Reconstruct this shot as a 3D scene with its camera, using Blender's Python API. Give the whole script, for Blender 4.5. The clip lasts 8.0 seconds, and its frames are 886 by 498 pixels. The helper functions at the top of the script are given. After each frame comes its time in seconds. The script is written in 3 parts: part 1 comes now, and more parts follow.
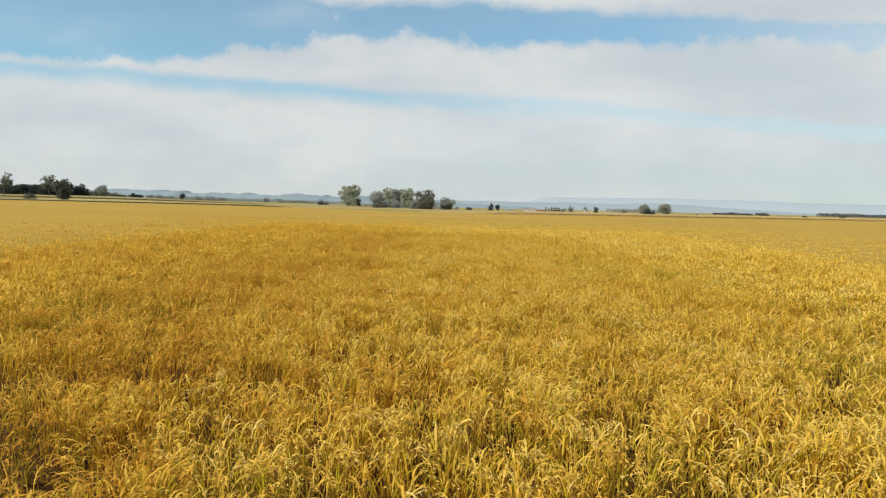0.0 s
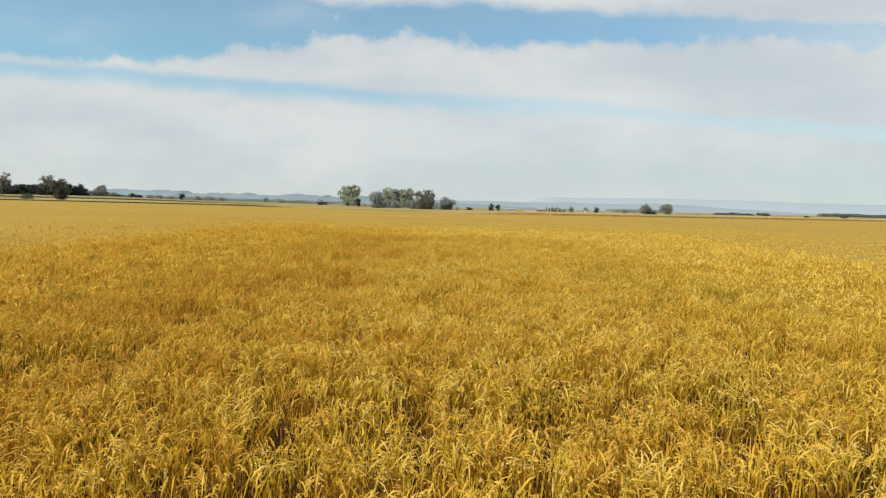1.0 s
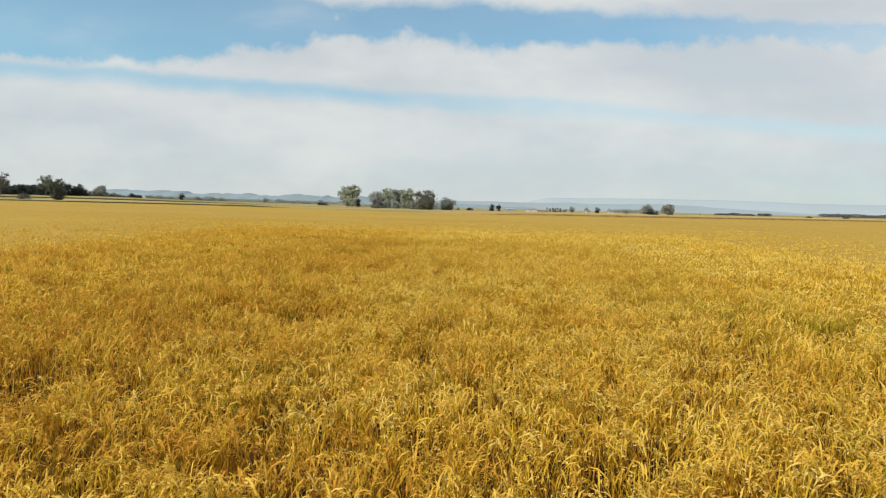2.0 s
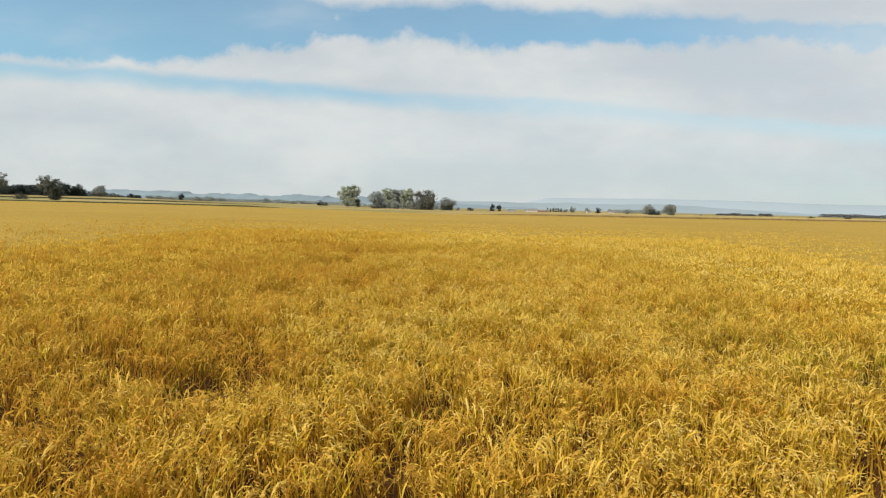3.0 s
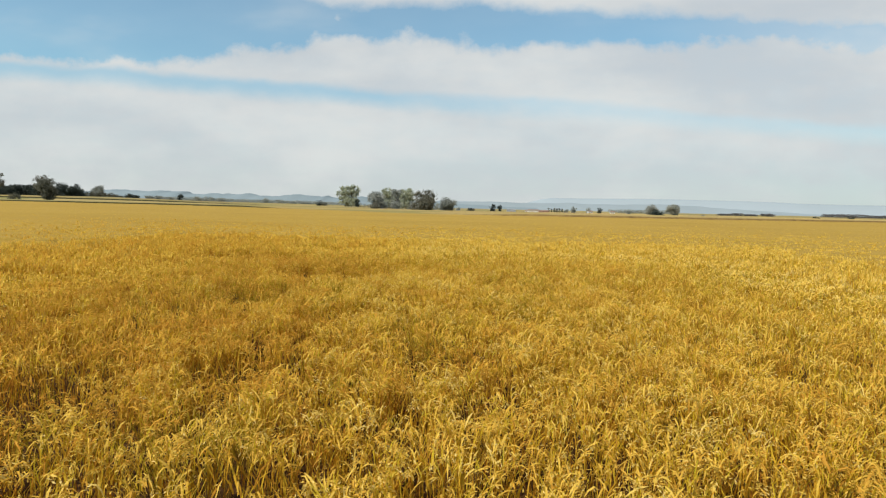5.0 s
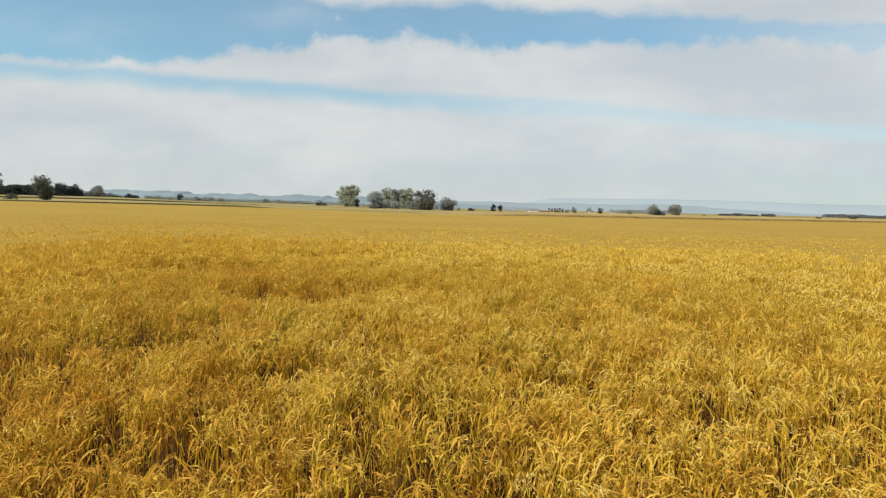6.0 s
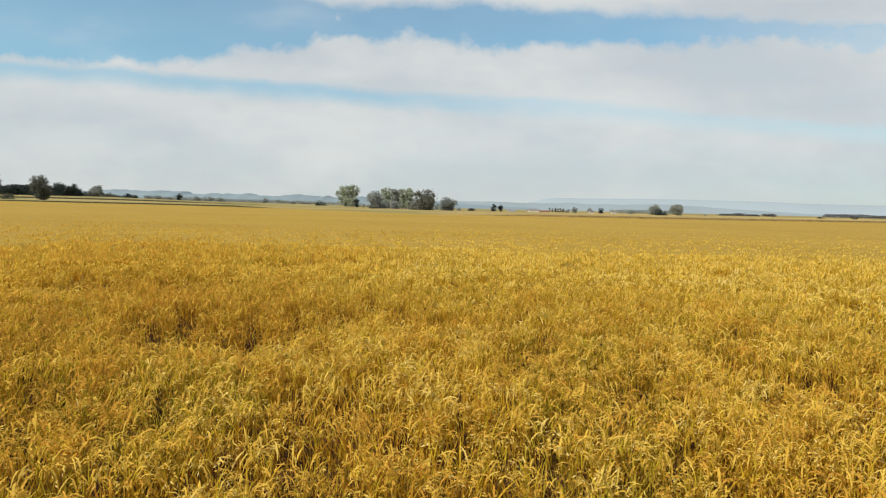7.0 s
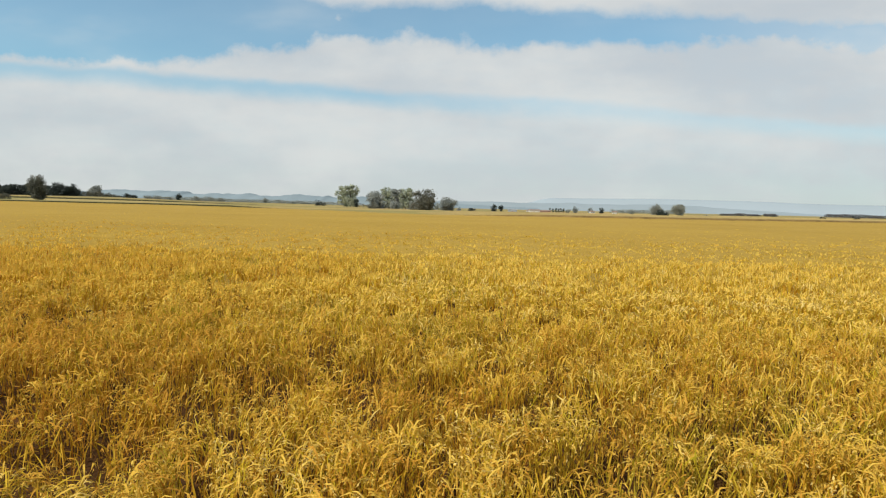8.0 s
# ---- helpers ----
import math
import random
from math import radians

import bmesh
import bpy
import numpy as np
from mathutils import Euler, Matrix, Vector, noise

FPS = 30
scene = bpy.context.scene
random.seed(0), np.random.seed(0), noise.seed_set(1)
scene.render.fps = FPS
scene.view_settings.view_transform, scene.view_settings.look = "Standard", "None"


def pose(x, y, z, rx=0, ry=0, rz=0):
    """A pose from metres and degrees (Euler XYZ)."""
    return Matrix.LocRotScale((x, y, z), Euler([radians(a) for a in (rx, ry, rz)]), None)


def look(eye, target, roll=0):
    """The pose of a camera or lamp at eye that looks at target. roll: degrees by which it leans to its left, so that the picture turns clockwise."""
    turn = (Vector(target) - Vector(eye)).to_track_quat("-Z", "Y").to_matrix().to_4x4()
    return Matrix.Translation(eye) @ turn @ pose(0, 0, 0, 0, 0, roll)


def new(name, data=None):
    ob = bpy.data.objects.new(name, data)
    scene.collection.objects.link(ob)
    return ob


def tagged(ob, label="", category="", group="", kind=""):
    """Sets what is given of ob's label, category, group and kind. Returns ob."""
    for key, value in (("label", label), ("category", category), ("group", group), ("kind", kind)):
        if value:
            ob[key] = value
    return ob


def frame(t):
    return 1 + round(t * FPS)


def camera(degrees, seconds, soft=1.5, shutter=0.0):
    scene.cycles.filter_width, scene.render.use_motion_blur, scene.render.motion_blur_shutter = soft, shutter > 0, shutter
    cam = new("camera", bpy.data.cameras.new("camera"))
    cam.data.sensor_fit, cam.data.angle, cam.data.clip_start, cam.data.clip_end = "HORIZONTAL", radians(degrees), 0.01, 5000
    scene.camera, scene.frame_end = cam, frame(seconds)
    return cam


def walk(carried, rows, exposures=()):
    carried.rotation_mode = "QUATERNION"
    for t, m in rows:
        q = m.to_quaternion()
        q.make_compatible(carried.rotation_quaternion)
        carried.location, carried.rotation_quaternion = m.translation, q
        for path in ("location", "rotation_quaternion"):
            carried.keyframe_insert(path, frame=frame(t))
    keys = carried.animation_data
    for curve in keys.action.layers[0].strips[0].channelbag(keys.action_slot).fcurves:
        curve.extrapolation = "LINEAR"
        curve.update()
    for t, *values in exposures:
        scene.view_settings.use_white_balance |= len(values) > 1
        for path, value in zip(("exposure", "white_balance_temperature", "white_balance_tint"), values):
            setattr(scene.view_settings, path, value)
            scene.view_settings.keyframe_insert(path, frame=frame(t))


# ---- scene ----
cam = camera(72.0, 8.0, soft=1.18)

# ---- the flight: low and straight over the rice, slowly sinking ----
SPEED = 4.46
rows = []
for t, dx, z, pitch, roll, yaw in (
        (0.0, 0.00, 3.000, -4.07, -1.32, 1.40),
        (0.5, 0.00, 2.994, -4.07, -1.32, 1.41),
        (1.0, 0.00, 2.988, -4.06, -1.32, 1.42),
        (1.5, 0.00, 2.981, -4.04, -1.32, 1.44),
        (3.0, 0.02, 2.959, -4.01, -1.32, 1.49),
        (3.5, 0.03, 2.952, -4.00, -1.32, 1.50),
        (4.0, 0.03, 2.945, -4.00, -1.32, 1.51),
        (4.5, 0.04, 2.938, -4.00, -1.32, 1.52),
        (6.0, 0.06, 2.916, -4.00, -1.32, 1.56),
        (6.5, 0.07, 2.909, -4.00, -1.32, 1.57),
        (7.0, 0.07, 2.901, -4.00, -1.32, 1.58),
        (7.5, 0.08, 2.893, -4.00, -1.32, 1.59),
        (8.0, 0.08, 2.884, -4.00, -1.32, 1.60)):
    rows.append((t, pose(dx, SPEED * t, z, 90 + pitch, roll, yaw)))
walk(cam, rows, ((0.0, 0.31), (4.0, 0.30), (8.0, 0.26)))

# ---- sky and sun ----
SUN_EL, SUN_AZ = 46.0, -128.0     # degrees; azimuth from +y towards +x


def node(tree, kind, **values):
    n = tree.nodes.new(kind)
    for key, value in values.items():
        if key in n.inputs:
            n.inputs[key].default_value = value
    return n


def maths(tree, op, a, b=None, c=None, clamp=False):
    n = tree.nodes.new("ShaderNodeMath")
    n.operation, n.use_clamp = op, clamp
    for i, v in enumerate((a, b, c)):
        if v is None:
            continue
        if isinstance(v, (int, float)):
            n.inputs[i].default_value = v
        else:
            tree.links.new(v, n.inputs[i])
    return n.outputs[0]


def smooth(tree, value, lo, hi, a=0.0, b=1.0):
    n = tree.nodes.new("ShaderNodeMapRange")
    n.interpolation_type = "SMOOTHSTEP"
    tree.links.new(value, n.inputs["Value"])
    for key, v in (("From Min", lo), ("From Max", hi), ("To Min", a), ("To Max", b)):
        n.inputs[key].default_value = v
    return n.outputs["Result"]


def make_sky():
    world = bpy.data.worlds.new("sky")
    scene.world = world
    world.use_nodes = True
    t = world.node_tree
    t.nodes.clear()
    link = t.links.new
    out = t.nodes.new("ShaderNodeOutputWorld")
    sky = t.nodes.new("ShaderNodeTexSky")
    sky.sky_type, sky.sun_disc = "NISHITA", False
    sky.sun_elevation, sky.sun_rotation = radians(SUN_EL), radians(SUN_AZ)
    sky.air_density, sky.dust_density, sky.ozone_density = 1.0, 0.6, 1.2
    blue = node(t, "ShaderNodeBackground", Strength=0.0935)
    tint = t.nodes.new("ShaderNodeMix")       # cool, slightly green-blue clear sky
    tint.data_type, tint.blend_type = "RGBA", "MULTIPLY"
    tint.inputs["Factor"].default_value = 1.0
    link(sky.outputs[0], [s for s in tint.inputs if s.name == "A" and s.type == "RGBA"][0])
    [s for s in tint.inputs if s.name == "B" and s.type == "RGBA"][0].default_value = (0.75, 1.19, 1.19, 1)
    link([s for s in tint.outputs if s.type == "RGBA"][0], blue.inputs["Color"])
    where = t.nodes.new("ShaderNodeTexCoord").outputs["Generated"]
    sep = t.nodes.new("ShaderNodeSeparateXYZ")
    link(where, sep.inputs[0])
    x, y, z = sep.outputs
    # p: sideways, q: upwards, on a curtain ahead
    ahead = maths(t, "MAXIMUM", y, 0.35)
    p, q = maths(t, "DIVIDE", x, ahead), maths(t, "DIVIDE", z, ahead)
    vec = t.nodes.new("ShaderNodeCombineXYZ")
    link(p, vec.inputs[0]), link(q, vec.inputs[1])

    def cloud_noise(sx, sy, scale, detail, rough=0.55, off=0.0):
        m = t.nodes.new("ShaderNodeMapping")
        m.inputs["Scale"].default_value = (sx, sy, 1)
        m.inputs["Location"].default_value = (off, off * 0.7, off * 1.3)
        link(vec.outputs[0], m.inputs[0])
        n = node(t, "ShaderNodeTexNoise", Scale=scale, Detail=detail, Roughness=rough)
        link(m.outputs[0], n.inputs["Vector"])
        return n.outputs["Fac"]

    puff = cloud_noise(1.0, 1.2, 13.0, 7.0, 0.58, 3.1)
    soft = cloud_noise(1.0, 3.0, 3.0, 4.0, 0.5, 7.7)
    fine = cloud_noise(1.0, 2.4, 16.0, 5.0, 0.6, 1.4)
    wob = maths(t, "MULTIPLY", maths(t, "SUBTRACT", puff, 0.5), 0.075)
    wob2 = maths(t, "MULTIPLY", maths(t, "SUBTRACT", soft, 0.5), 0.06)

    def line(c0, c1, extra):
        return maths(t, "ADD", maths(t, "MULTIPLY_ADD", p, c1, c0), extra)

    # long bank of cloud with a puffy upper rim, thin to one side, over a clear streak
    edge = maths(t, "ADD", maths(t, "ADD", smooth(t, p, -0.50, -0.18, 0.238, 0.280), smooth(t, p, -0.12, 0.06, 0.0, -0.008)), smooth(t, p, 0.10, 0.60, 0.0, 0.013))
    rim = maths(t, "SUBTRACT", maths(t, "ADD", edge, wob), q)
    bank = smooth(t, rim, -0.006, 0.022)
    ragged = maths(t, "MULTIPLY_ADD", wob, 0.30, maths(t, "MULTIPLY", wob2, 0.45))
    streak = maths(t, "SUBTRACT", q, line(0.1705, -0.0562, ragged))
    gap = maths(t, "MULTIPLY", smooth(t, streak, -0.030, 0.0), smooth(t, streak, 0.0, 0.016, 1.0, 0.0))
    fade = smooth(t, maths(t, "ADD", p, maths(t, "MULTIPLY", fine, 0.35)), -0.2, 0.55, 0.58, 0.24)
    bank = maths(t, "SUBTRACT", bank, maths(t, "MULTIPLY", gap, fade), clamp=True)
    # upper cloud sheet, to the right and overhead
    lower_edge = line(0.3125, -0.020, maths(t, "ADD", maths(t, "MULTIPLY", wob, 0.7), smooth(t, p, 0.33, 0.46, 0.0, -0.012)))
    top = maths(t, "SUBTRACT", q, lower_edge)
    upper = maths(t, "MULTIPLY", smooth(t, top, -0.012, 0.022), smooth(t, maths(t, "ADD", p, wob), -0.31, -0.22))
    wisp = maths(t, "ADD", maths(t, "MULTIPLY", smooth(t, soft, 0.50, 0.75), 0.22), smooth(t, p, 0.25, 0.55, 0.22, 0.55))
    # a few small puffs over the thin end of the bank
    tuft = maths(t, "MULTIPLY", smooth(t, cloud_noise(1.0, 1.3, 11.0, 5.0, 0.55, 5.3), 0.50, 0.66), smooth(t, rim, -0.050, -0.015))
    tuft = maths(t, "MULTIPLY", maths(t, "MULTIPLY", tuft, smooth(t, p, -0.5, -0.35)), smooth(t, p, -0.2, -0.05, 0.8, 0.0))
    cover = maths(t, "MAXIMUM", maths(t, "MAXIMUM", maths(t, "MAXIMUM", bank, tuft), upper), wisp)
    # thin haze that pales the last degrees above the land
    low = smooth(t, q, 0.0, 0.12, 0.35, 0.0)
    body = smooth(t, maths(t, "MULTIPLY_ADD", soft, 0.5, maths(t, "MULTIPLY", fine, 0.5)), 0.3, 0.7, 0.88, 0.98)
    cover = maths(t, "MULTIPLY", cover, body, clamp=True)
    thin = smooth(t, maths(t, "MULTIPLY_ADD", q, -2.2, p), 0.10, 0.75, 0.0, 0.30)
    cover = maths(t, "SUBTRACT", cover, maths(t, "MULTIPLY", thin, low), clamp=True)
    white = node(t, "ShaderNodeBackground", Strength=0.795)
    shade = t.nodes.new("ShaderNodeMix")
    shade.data_type = "RGBA"
    cloud_a, cloud_b = [[s for s in shade.inputs if s.name == c and s.type == "RGBA"][0] for c in "AB"]
    lit = maths(t, "ADD", maths(t, "MULTIPLY", puff, 0.25), maths(t, "MULTIPLY", soft, 0.85))
    lit = maths(t, "SUBTRACT", lit, maths(t, "MULTIPLY", smooth(t, p, 0.15, 0.8), 0.10))     # thicker cloud to the right
    link(smooth(t, lit, 0.35, 0.75), shade.inputs["Factor"])
    cloud_a.default_value = (0.60, 0.635, 0.66, 1)
    cloud_b.default_value = (0.74, 0.76, 0.75, 1)
    link([s for s in shade.outputs if s.type == "RGBA"][0], white.inputs["Color"])
    mix = t.nodes.new("ShaderNodeMixShader")
    link(cover, mix.inputs[0]), link(blue.outputs[0], mix.inputs[1]), link(white.outputs[0], mix.inputs[2])
    link(mix.outputs[0], out.inputs[0])


make_sky()
sun = new("sun", bpy.data.lights.new("sun", "SUN"))
sun.data.energy, sun.data.angle, sun.data.color = 5.0, radians(0.6), (1.0, 0.91, 0.77)
a, e = radians(SUN_AZ), radians(SUN_EL)
sun.matrix_world = look((0, 0, 60), (-math.sin(a) * math.cos(e), -math.cos(a) * math.cos(e), 60 - math.sin(e)))


# ---- materials ----
def material(name, rough=0.7, spec=0.3):
    m = bpy.data.materials.new(name)
    m.use_nodes = True
    t = m.node_tree
    b = t.nodes["Principled BSDF"]
    b.inputs["Roughness"].default_value = rough
    b.inputs["Specular IOR Level"].default_value = spec
    return m, t, b


def ramp(t, fac, *stops):
    n = t.nodes.new("ShaderNodeValToRGB")
    while len(n.color_ramp.elements) < len(stops):
        n.color_ramp.elements.new(0.5)
    for el, (at, col) in zip(n.color_ramp.elements, stops):
        el.position, el.color = at, (*col, 1)
    t.links.new(fac, n.inputs[0])
    return n.outputs[0]


def blend(t, fac, a, b, mode="MIX"):
    n = t.nodes.new("ShaderNodeMix")
    n.data_type, n.blend_type = "RGBA", mode
    for key, v in (("Factor", fac), ("A", a), ("B", b)):
        s = n.inputs[key] if key == "Factor" else [i for i in n.inputs if i.name == key and i.type == "RGBA"][0]
        if isinstance(v, (int, float)):
            s.default_value = v
        elif isinstance(v, tuple):
            s.default_value = (*v, 1)
        else:
            t.links.new(v, s)
    return [o for o in n.outputs if o.type == "RGBA"][0]


def grain(t, scale, detail=4.0, rough=0.6, stretch=(1, 1, 1)):
    c = t.nodes.new("ShaderNodeNewGeometry").outputs["Position"]
    m = t.nodes.new("ShaderNodeMapping")
    m.inputs["Scale"].default_value = stretch
    t.links.new(c, m.inputs[0])
    n = node(t, "ShaderNodeTexNoise", Scale=scale, Detail=detail, Roughness=rough)
    t.links.new(m.outputs[0], n.inputs["Vector"])
    return n.outputs["Fac"]


def relief(t, b, height, strength, distance):
    n = node(t, "ShaderNodeBump", Strength=strength, Distance=distance)
    t.links.new(height, n.inputs["Height"])
    t.links.new(n.outputs[0], b.inputs["Normal"])


def attribute(t, name):
    n = t.nodes.new("ShaderNodeAttribute")
    n.attribute_name = name
    return n.outputs["Fac"]


def plant_material(name, stops, green, let_through, rough=0.7, spec=0.08):
    """A thin plant surface: colour by the tone it is given, greener where the plant is less ripe; some light passes
    through.
    """
    m, t, b = material(name, rough, spec)
    col = ramp(t, attribute(t, "tone"), *stops)
    if green:
        col = blend(t, attribute(t, "green"), col, green)
    streaks = grain(t, 60.0, 2.0)
    col = blend(t, 0.35, col, ramp(t, streaks, (0.3, (0.55, 0.5, 0.42)), (0.7, (1.0, 1.0, 1.0))), "MULTIPLY")
    t.links.new(col, b.inputs["Base Color"])
    thin = t.nodes.new("ShaderNodeBsdfTranslucent")
    t.links.new(col, thin.inputs["Color"])
    mix = t.nodes.new("ShaderNodeMixShader")
    mix.inputs[0].default_value = let_through
    t.links.new(b.outputs[0], mix.inputs[1]), t.links.new(thin.outputs[0], mix.inputs[2])
    t.links.new(mix.outputs[0], t.nodes["Material Output"].inputs[0])
    return m


M = {}
M["rice_leaf"] = plant_material("ripe_rice_leaf", ((0.0, (0.50, 0.265, 0.022)), (0.35, (0.62, 0.435, 0.030)), (0.7, (0.69, 0.52, 0.040)), (1.0, (0.72, 0.57, 0.085))), (0.32, 0.36, 0.022), 0.52, 0.8, 0.04)
M["rice_grain"] = plant_material("rice_grain", ((0.0, (0.56, 0.30, 0.045)), (0.4, (0.68, 0.45, 0.072)), (0.75, (0.735, 0.525, 0.11)), (1.0, (0.77, 0.60, 0.22))), None, 0.42, 0.85, 0.03)
# dark red-brown end also carries the reddish shade low in the crop
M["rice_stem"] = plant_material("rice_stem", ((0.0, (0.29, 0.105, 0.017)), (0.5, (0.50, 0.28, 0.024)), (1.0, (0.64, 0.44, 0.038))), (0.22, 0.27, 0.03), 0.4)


def make_thatch():
    m, t, b = material("self_shaded_rice_thatch", 0.85, 0.1)
    big = grain(t, 0.055, 3.0, 0.5, (0.7, 1.0, 1))
    small = grain(t, 9.0, 6.0, 0.75, (1, 1, 0.4))
    # stops kept dark: the crop's self-shading is put into this colour
    col = ramp(t, small, (0.25, (0.20, 0.128, 0.019)), (0.5, (0.295, 0.196, 0.034)), (0.75, (0.39, 0.265, 0.060)))
    col = blend(t, 0.5, col, ramp(t, big, (0.3, (0.72, 0.68, 0.58)), (0.7, (1.0, 1.0, 1.0))), "MULTIPLY")
    t.links.new(col, b.inputs["Base Color"])
    relief(t, b, small, 0.6, 0.06)
    return m


M["thatch"] = make_thatch()


def make_ground():
    m, t, b = material("farmland", 0.95, 0.05)
    c = t.nodes.new("ShaderNodeNewGeometry").outputs["Position"]
    mp = t.nodes.new("ShaderNodeMapping")
    mp.inputs["Scale"].default_value = (1 / 260, 1 / 130, 0.0)
    mp.inputs["Rotation"].default_value = (0, 0, radians(-7))
    t.links.new(c, mp.inputs[0])
    v = node(t, "ShaderNodeTexVoronoi", Scale=1.0, Randomness=0.7)
    v.distance = "CHEBYCHEV"
    t.links.new(mp.outputs[0], v.inputs["Vector"])
    sep = t.nodes.new("ShaderNodeSeparateColor")
    t.links.new(v.outputs["Color"], sep.inputs[0])
    field = ramp(t, sep.outputs[0], (0.0, (0.24, 0.21, 0.10)), (0.25, (0.32, 0.25, 0.10)), (0.5, (0.18, 0.19, 0.08)), (0.7, (0.38, 0.30, 0.14)), (0.9, (0.25, 0.19, 0.11)))
    patch = grain(t, 0.03, 6.0, 0.65, (1, 0.5, 1))
    tuft = grain(t, 1.5, 5.0, 0.7)
    col = blend(t, 0.7, field, ramp(t, patch, (0.3, (0.62, 0.62, 0.55)), (0.7, (1.0, 0.98, 0.9))), "MULTIPLY")
    col = blend(t, 0.5, col, ramp(t, tuft, (0.3, (0.55, 0.52, 0.42)), (0.7, (1.0, 1.0, 1.0))), "MULTIPLY")
    t.links.new(col, b.inputs["Base Color"])
    relief(t, b, tuft, 0.6, 0.15)
    return m


M["ground"] = make_ground()


def speckled(name, lo, hi, scale, rough=0.8, bump=0.05, spec=0.2):
    m, t, b = material(name, rough, spec)
    n = grain(t, scale, 5.0, 0.65)
    big = grain(t, scale * 0.13, 3.0)
    col = ramp(t, n, (0.3, lo), (0.7, hi))
    col = blend(t, 0.5, col, ramp(t, big, (0.3, (0.7, 0.7, 0.68)), (0.7, (1.0, 1.0, 1.0))), "MULTIPLY")
    t.links.new(col, b.inputs["Base Color"])
    relief(t, b, n, 0.5, bump)
    return m


# straw litter, its colour darkened to hold the shade between the plants
M["litter"] = speckled("shaded_straw_litter", (0.026, 0.013, 0.006), (0.090, 0.044, 0.015), 14.0, 0.95, 0.04, 0.05)
M["bank"] = speckled("rough_bank_grass", (0.020, 0.021, 0.010), (0.055, 0.050, 0.022), 1.2, 0.95, 0.2, 0.05)
M["edge_grass"] = speckled("brown_edge_grass", (0.10, 0.066, 0.028), (0.23, 0.155, 0.060), 0.5, 0.95, 0.2, 0.05)
M["tan_grass"] = speckled("tan_dry_grass", (0.22, 0.165, 0.065), (0.35, 0.265, 0.105), 0.25, 0.95, 0.2, 0.05)
M["pale_grass"] = speckled("pale_dry_grass", (0.15, 0.14, 0.06), (0.28, 0.245, 0.11), 0.8, 0.95, 0.2, 0.05)
M["stubble"] = speckled("cut_stubble", (0.34, 0.23, 0.08), (0.56, 0.40, 0.16), 0.6, 0.95, 0.2, 0.05)
M["bark"] = speckled("tree_bark", (0.05, 0.042, 0.034), (0.14, 0.12, 0.10), 4.0, 0.9, 0.05)
M["plaster"] = speckled("white_plaster", (0.46, 0.44, 0.40), (0.60, 0.58, 0.54), 1.5, 0.85, 0.01)
M["rooftile"] = speckled("clay_roof_tiles", (0.15, 0.105, 0.085), (0.25, 0.18, 0.15), 2.0, 0.85, 0.05)
M["sheet"] = speckled("grey_metal_sheet", (0.24, 0.26, 0.28), (0.36, 0.38, 0.40), 1.0, 0.5, 0.01)
M["brickwall"] = speckled("red_brown_wall", (0.20, 0.12, 0.09), (0.32, 0.20, 0.15), 2.0, 0.85, 0.02)
M["dark_opening"] = speckled("dark_window_glass", (0.02, 0.022, 0.025), (0.04, 0.045, 0.05), 1.0, 0.2, 0.001, 0.5)
# air haze is painted into the hill colours, paler for each farther ridge
M["hills"] = speckled("haze_tinted_wooded_hills", (0.165, 0.212, 0.245), (0.19, 0.24, 0.27), 0.006, 1.0, 1.0, 0.0)
M["far_hills"] = speckled("haze_tinted_far_hills", (0.215, 0.262, 0.295), (0.235, 0.282, 0.315), 0.004, 1.0, 1.0, 0.0)
M["haze_hills"] = speckled("haze_coloured_ridge", (0.262, 0.312, 0.352), (0.268, 0.318, 0.358), 0.002, 1.0, 1.0, 0.0)
# air haze is mixed into these foliage colours, most in the pale and grey
LEAF = {
    "olive": ((0.11, 0.105, 0.075), (0.18, 0.17, 0.115), (0.24, 0.225, 0.15)),
    "light": ((0.23, 0.26, 0.20), (0.34, 0.375, 0.28), (0.44, 0.475, 0.35)),
    "grey": ((0.18, 0.20, 0.18), (0.26, 0.28, 0.25), (0.33, 0.35, 0.31)),
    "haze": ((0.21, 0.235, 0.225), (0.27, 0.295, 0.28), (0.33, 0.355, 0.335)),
    "dark": ((0.026, 0.036, 0.034), (0.044, 0.056, 0.050), (0.064, 0.078, 0.066)),
    "brown": ((0.10, 0.10, 0.08), (0.145, 0.145, 0.115), (0.185, 0.185, 0.148)),
    "deep": ((0.07, 0.073, 0.06), (0.11, 0.114, 0.09), (0.15, 0.155, 0.122)),
    "far_haze": ((0.095, 0.094, 0.098), (0.112, 0.11, 0.114), (0.13, 0.128, 0.13)),
}
for key, (lo, mid, hi) in LEAF.items():
    M[key] = plant_material("foliage_" + key, ((0.0, lo), (0.5, mid), (1.0, hi)), None, 0.30, 0.7, 0.1)


